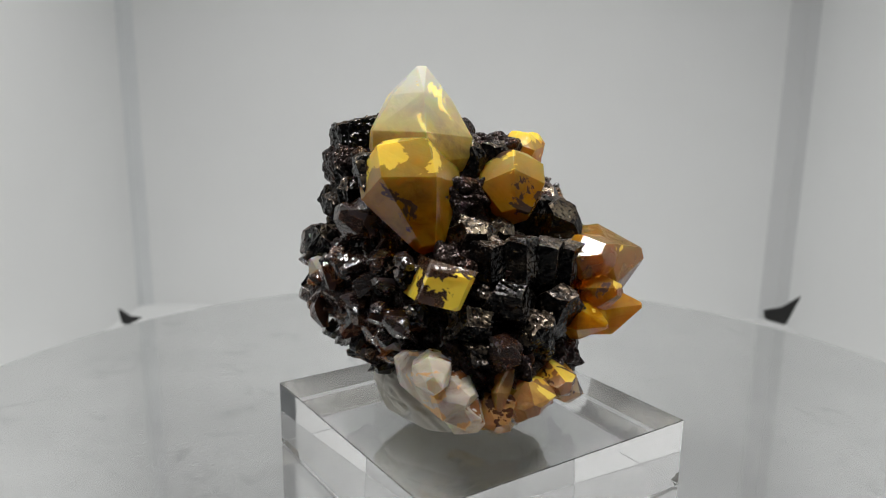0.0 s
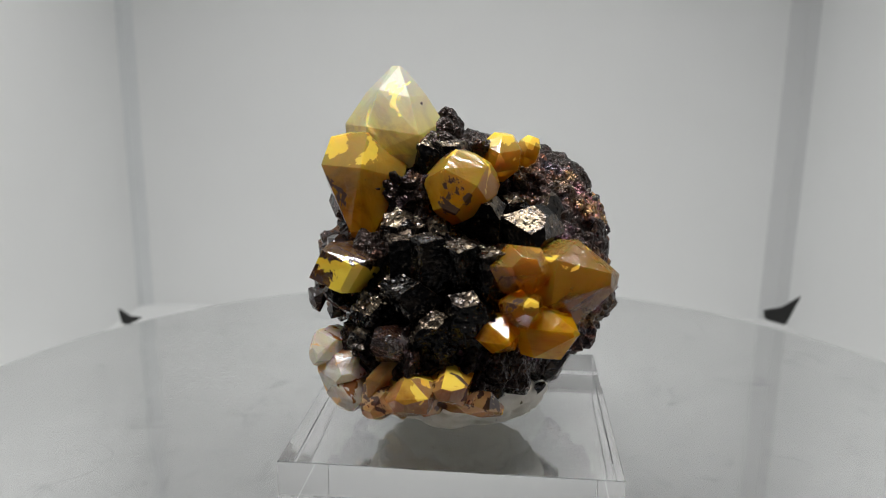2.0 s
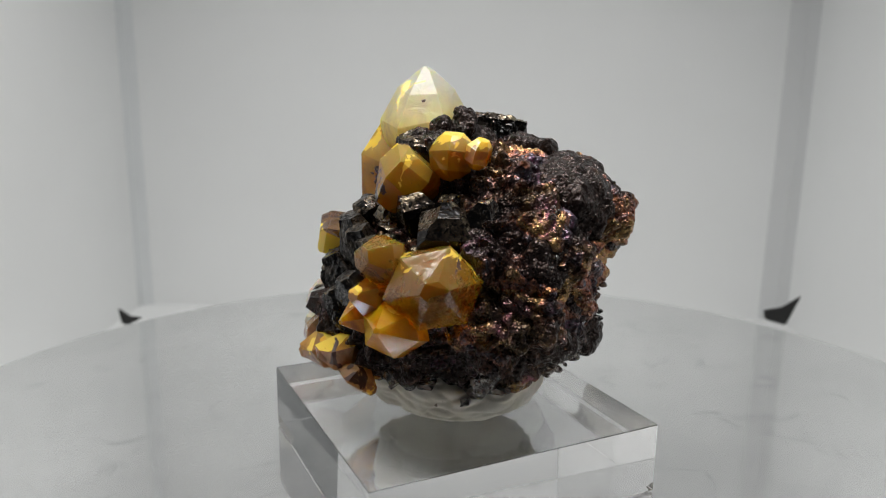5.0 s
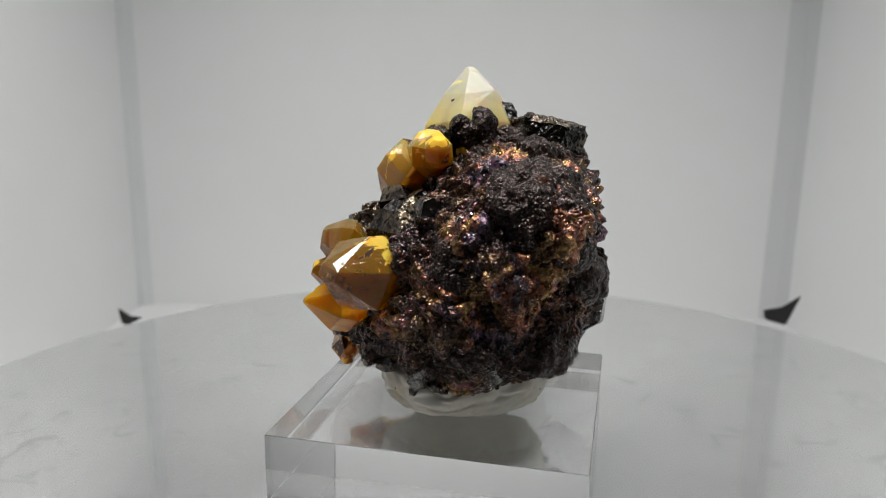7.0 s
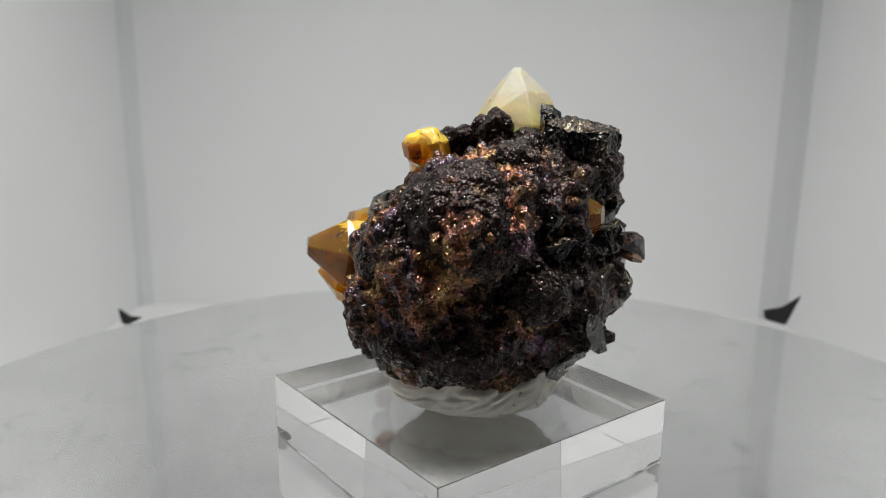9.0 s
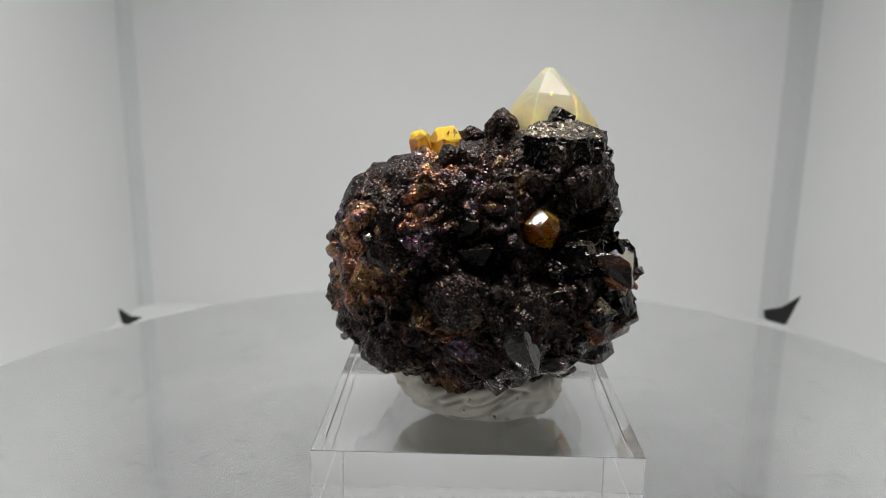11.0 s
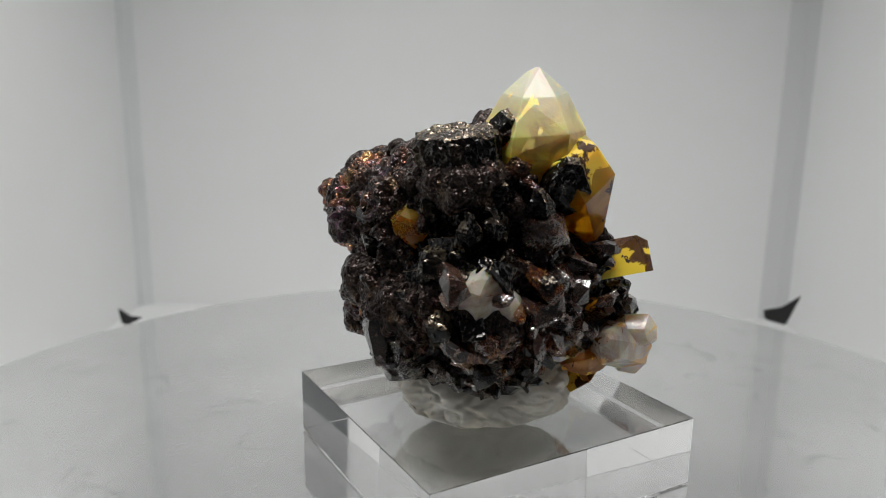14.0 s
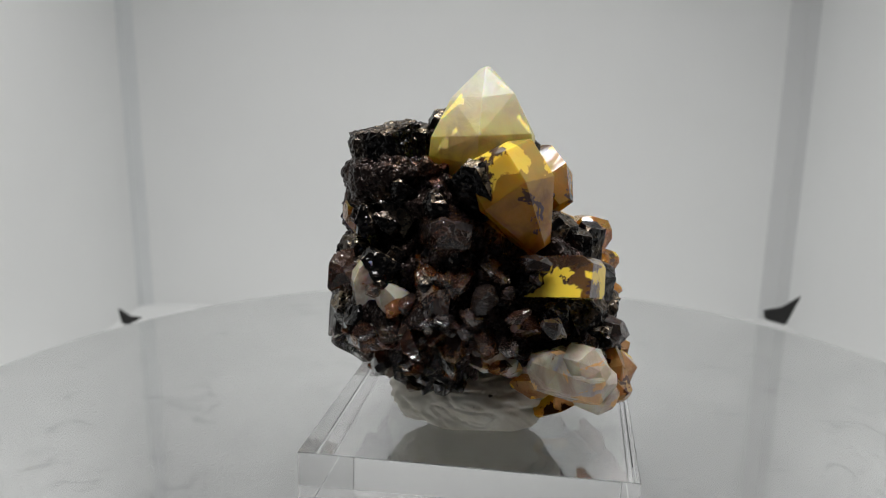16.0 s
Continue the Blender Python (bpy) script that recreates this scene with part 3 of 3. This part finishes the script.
crystal(BLACK, (10.0, 3.0, 28.0), (13.6, 3.8, 36.6), 4.2, 0.4, 0.7, 0.3, 21, 0.15, sides=4, rough=0.06)
crystal(BLACK, (-1.0, -13.0, 25.0), (0.2, -19.0, 34.4), 4.4, 0.3, 0.75, 0.5, 22, 0.25, sides=5)
crystal(BLACK, (8.0, -6.5, 29.0), (9.4, -8.4, 37.2), 4.0, 0.3, 0.75, 0.6, 23, 0.15, sides=4, rough=0.06)
crystal(BLACK, (-1.5, -17.0, 13.5), (0.6, -25.6, 22.4), 5.0, 0.3, 0.75, 0.5, 24, 0.25, sides=4, rough=0.3)
crystal(BLACK, (8.0, -16.0, 12.0), (9.6, -21.6, 21.0), 4.4, 0.3, 0.75, 0.5, 38, 0.25, sides=5, rough=0.3)
crystal(BLACK, (-14.0, -9.0, 26.0), (-17.5, -12.0, 32.0), 4.0, 0.3, 0.75, 0.5, 39, 0.25, sides=5)
crystal(M_SMOKY, (3.0, -19.0, 14.5), (5.4, -27.0, 18.0), 3.5, 0.4, 0.75, 0.5, 25, 0.2)
crystal(M_WHITE, (-10.0, -21.5, 14.6), (0.4, -28.4, 10.2), 3.7, 0.25, 0.75, 0.5, 26, 0.4, label="milky white quartz with rust specks", sides=7)
crystal(M_WHITE, (-3.0, -23.0, 10.8), (0.8, -29.6, 8.0), 3.4, 0.4, 0.75, 0.45, 27, 0.3, label="milky white quartz with rust specks")
crystal(M_WHITE, (-5.0, -23.0, 14.4), (-5.4, -30.8, 15.2), 3.2, 0.4, 0.75, 0.4, 40, 0.3, label="milky white quartz with rust specks")
crystal(M_RUST, (3.5, -20.5, 10.5), (4.6, -29.0, 7.2), 3.4, 0.4, 0.7, 0.4, 28, 0.35, sides=5, label="rust-stained quartz crystal")
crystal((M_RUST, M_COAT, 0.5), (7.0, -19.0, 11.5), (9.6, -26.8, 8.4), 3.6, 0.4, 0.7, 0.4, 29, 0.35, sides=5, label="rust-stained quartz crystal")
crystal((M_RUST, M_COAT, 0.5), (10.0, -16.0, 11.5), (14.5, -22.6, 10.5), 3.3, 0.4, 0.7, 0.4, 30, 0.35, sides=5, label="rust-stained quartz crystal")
crystal(BLACK, (-10.5, -4.5, 43.0), (-13.2, -6.6, 49.6), 3.4, 0.3, 0.8, 0.7, 32, sides=5)
crystal(BLACK, (-11.5, -12.5, 35.0), (-15.8, -15.6, 44.0), 4.4, 0.35, 0.75, 0.3, 33, 0.3, sides=4)
crystal(BLACK, (-0.6, -9.5, 39.5), (-0.6, -11.5, 45.6), 3.0, 0.3, 0.75, 0.6, 34, 0.3)
crystal(BLACK, (-9.0, -12.0, 42.0), (-10.2, -14.6, 46.8), 2.2, 0.3, 0.75, 0.6, 35, 0.3)
crystal(BLACK, (2.5, -7.5, 38.0), (3.0, -8.4, 45.4), 3.2, 0.3, 0.8, 0.7, 36, 0.3)
crystal(M_WHITE, (-20.0, -6.0, 18.0), (-25.0, -7.0, 26.5), 3.0, 0.3, 0.7, 0.4, 81, 0.35, label="cream-white quartz crystal")
crystal(M_ROSY, (-20.0, -4.0, 16.0), (-26.0, -5.0, 21.0), 3.2, 0.3, 0.7, 0.4, 82, 0.35, label="rust-stained quartz crystal")
crystal(M_CLEAR, (-14.0, 8.0, 8.0), (-20.5, 9.6, 16.8), 1.7, 0.2, 0.8, 0.6, 83, 0.2, label="clear grey quartz prism")
crystal(M_CLEAR, (-12.0, 11.0, 24.0), (-16.2, 15.4, 24.6), 1.9, 0.4, 0.7, 0.4, 31)



def field(count, seed, az, dip, material, r0, r1, out=(-0.5, 1.5), lean=0.35, rise=0.2, cut=(0.1, 0.5), long=(2.0, 3.4), sides=(6,), skew=0.2, rough=0.14):
    """Crystals scattered over a stretch of the crust, by azimuth and height angle in degrees; out: how far the ends stand over the outline."""
    rnd = random.Random(seed)
    for i in range(count):
        a, e = radians(rnd.uniform(*az)), radians(rnd.uniform(*dip))
        w = np.array((math.cos(a) * math.cos(e), math.sin(a) * math.cos(e), math.sin(e)))
        r = rnd.uniform(r0, r1)
        d = reach(w[None])[0] + rnd.uniform(*out)
        tip = Vector(MID + w * d)
        way = (Vector(w) + Vector((rnd.uniform(-1, 1), rnd.uniform(-1, 1), rnd.uniform(-1, 1))) * lean + Vector((0, 0, rise))).normalized()
        crystal(material, tip - way * r * rnd.uniform(*long), tip, r, 0.4, rnd.uniform(0.55, 0.75), rnd.uniform(*cut), seed * 100 + i, skew, sides=rnd.choice(sides), rough=rough)


# black crystals between the yellow ones
BLOCKY = dict(sides=(4, 4, 5), skew=0.25, lean=0.5, rise=0.45)
field(8, 41, (-135, 10), (-24, 12), BLACK, 2.2, 3.8, (-5.0, -2.6), cut=(0.5, 0.9), rough=0.34, **BLOCKY)
field(8, 51, (-140, 15), (-28, 18), BLACK, 1.6, 2.8, (-3.6, -1.6), cut=(0.4, 0.8), rough=0.30, **BLOCKY)
field(12, 42, (-120, 50), (12, 45), BLACK, 2.0, 3.4, (-2.4, -0.6), cut=(0.2, 0.7), **BLOCKY)
field(14, 43, (150, 215), (-30, 40), BLACK, 2.0, 4.0, (-2.4, -0.2), cut=(0.1, 0.6), rough=0.2, **BLOCKY)
field(10, 52, (150, 215), (-40, 40), BLACK, 1.2, 2.2, (-1.4, 0.2), cut=(0.1, 0.6), rough=0.2, **BLOCKY)
field(8, 44, (95, 150), (-10, 35), BLACK, 1.4, 2.4, (-1.4, 0.2), cut=(0.2, 0.8), **BLOCKY)
# clear and rust-stained shards low on the sides
SHARD = dict(sides=(4, 5, 6), skew=0.45, lean=0.9, long=(2.6, 5.0))
field(18, 45, (170, 240), (-35, 2), M_ROSY, 1.0, 2.4, (-1.0, 0.4), **SHARD)
field(12, 53, (170, 240), (-34, 4), M_SMOKY, 1.0, 2.4, (-1.0, 0.4), **SHARD)
field(26, 46, (125, 220), (-58, -28), M_CLEAR, 1.0, 2.6, (0.2, 1.3), **SHARD)
field(22, 47, (-100, -45), (-50, -24), M_RUST, 1.3, 2.8, (-1.2, 0.5), cut=(0.05, 0.35), **SHARD)
field(9, 54, (-90, -45), (-46, -22), M_AMBER, 1.2, 2.4, (-1.4, 0.0), cut=(0.05, 0.4), **SHARD)
field(8, 48, (-125, -85), (-45, -28), M_WHITE, 1.4, 2.6, (-0.8, 0.3), skew=0.3)
field(16, 49, (-40, 60), (-58, -38), M_CLEAR, 0.8, 1.8, (-0.2, 0.6), **SHARD)
field(12, 50, (200, 250), (-14, 14), M_SMOKY, 1.0, 2.2, (-1.2, 0.2), **SHARD)


# pale grains in the crust of the back
field(40, 55, (35, 125), (-50, 30), M_CLEAR, 0.3, 0.7, (-0.3, 0.7), cut=(0.3, 0.8))
field(12, 56, (-150, -100), (-40, 10), M_SMOKY, 1.0, 2.0, (-1.0, 0.3), **SHARD)


# ---- black straps in the lower corners of the box ----
def strap(points, y0, y1):
    bm = bmesh.new()
    a = [bm.verts.new((x, y0, z)) for x, z in points]
    b = [bm.verts.new((x, y1, z)) for x, z in points]
    bm.faces.new(a)
    bm.faces.new(b[::-1])
    for i in range(len(a)):
        j = (i + 1) % len(a)
        bm.faces.new((a[j], a[i], b[i], b[j]))
    bmesh.ops.recalc_face_normals(bm, faces=list(bm.faces))
    bmesh.ops.bevel(bm, geom=list(bm.edges), offset=0.0006, segments=1, affect="EDGES")
    return bm


for pts in (((0.1076, 0.0207), (0.1084, 0.0172), (0.1162, 0.0150), (0.1208, 0.0266), (0.1142, 0.0219)), ((-0.1340, 0.0156), (-0.1328, 0.0093), (-0.1304, 0.0089), (-0.1245, 0.0120), (-0.1292, 0.0124))):
    tagged(part("corner_strap", strap([(x, z) for x, z in pts], 0.150, 0.1515), M_BLACK), "small black fabric strap in the corner of the photo box", "strap", group="box corner straps")


# ---- the turning ----
def motions():
    rows = [(0.5 * i, pose(0, 0, 0, 0, 0, SPIN * 0.5 * i)) for i in range(33)]
    for thing in (turntable, acrylic, putty, specimen):
        walk(thing, rows)


motions()
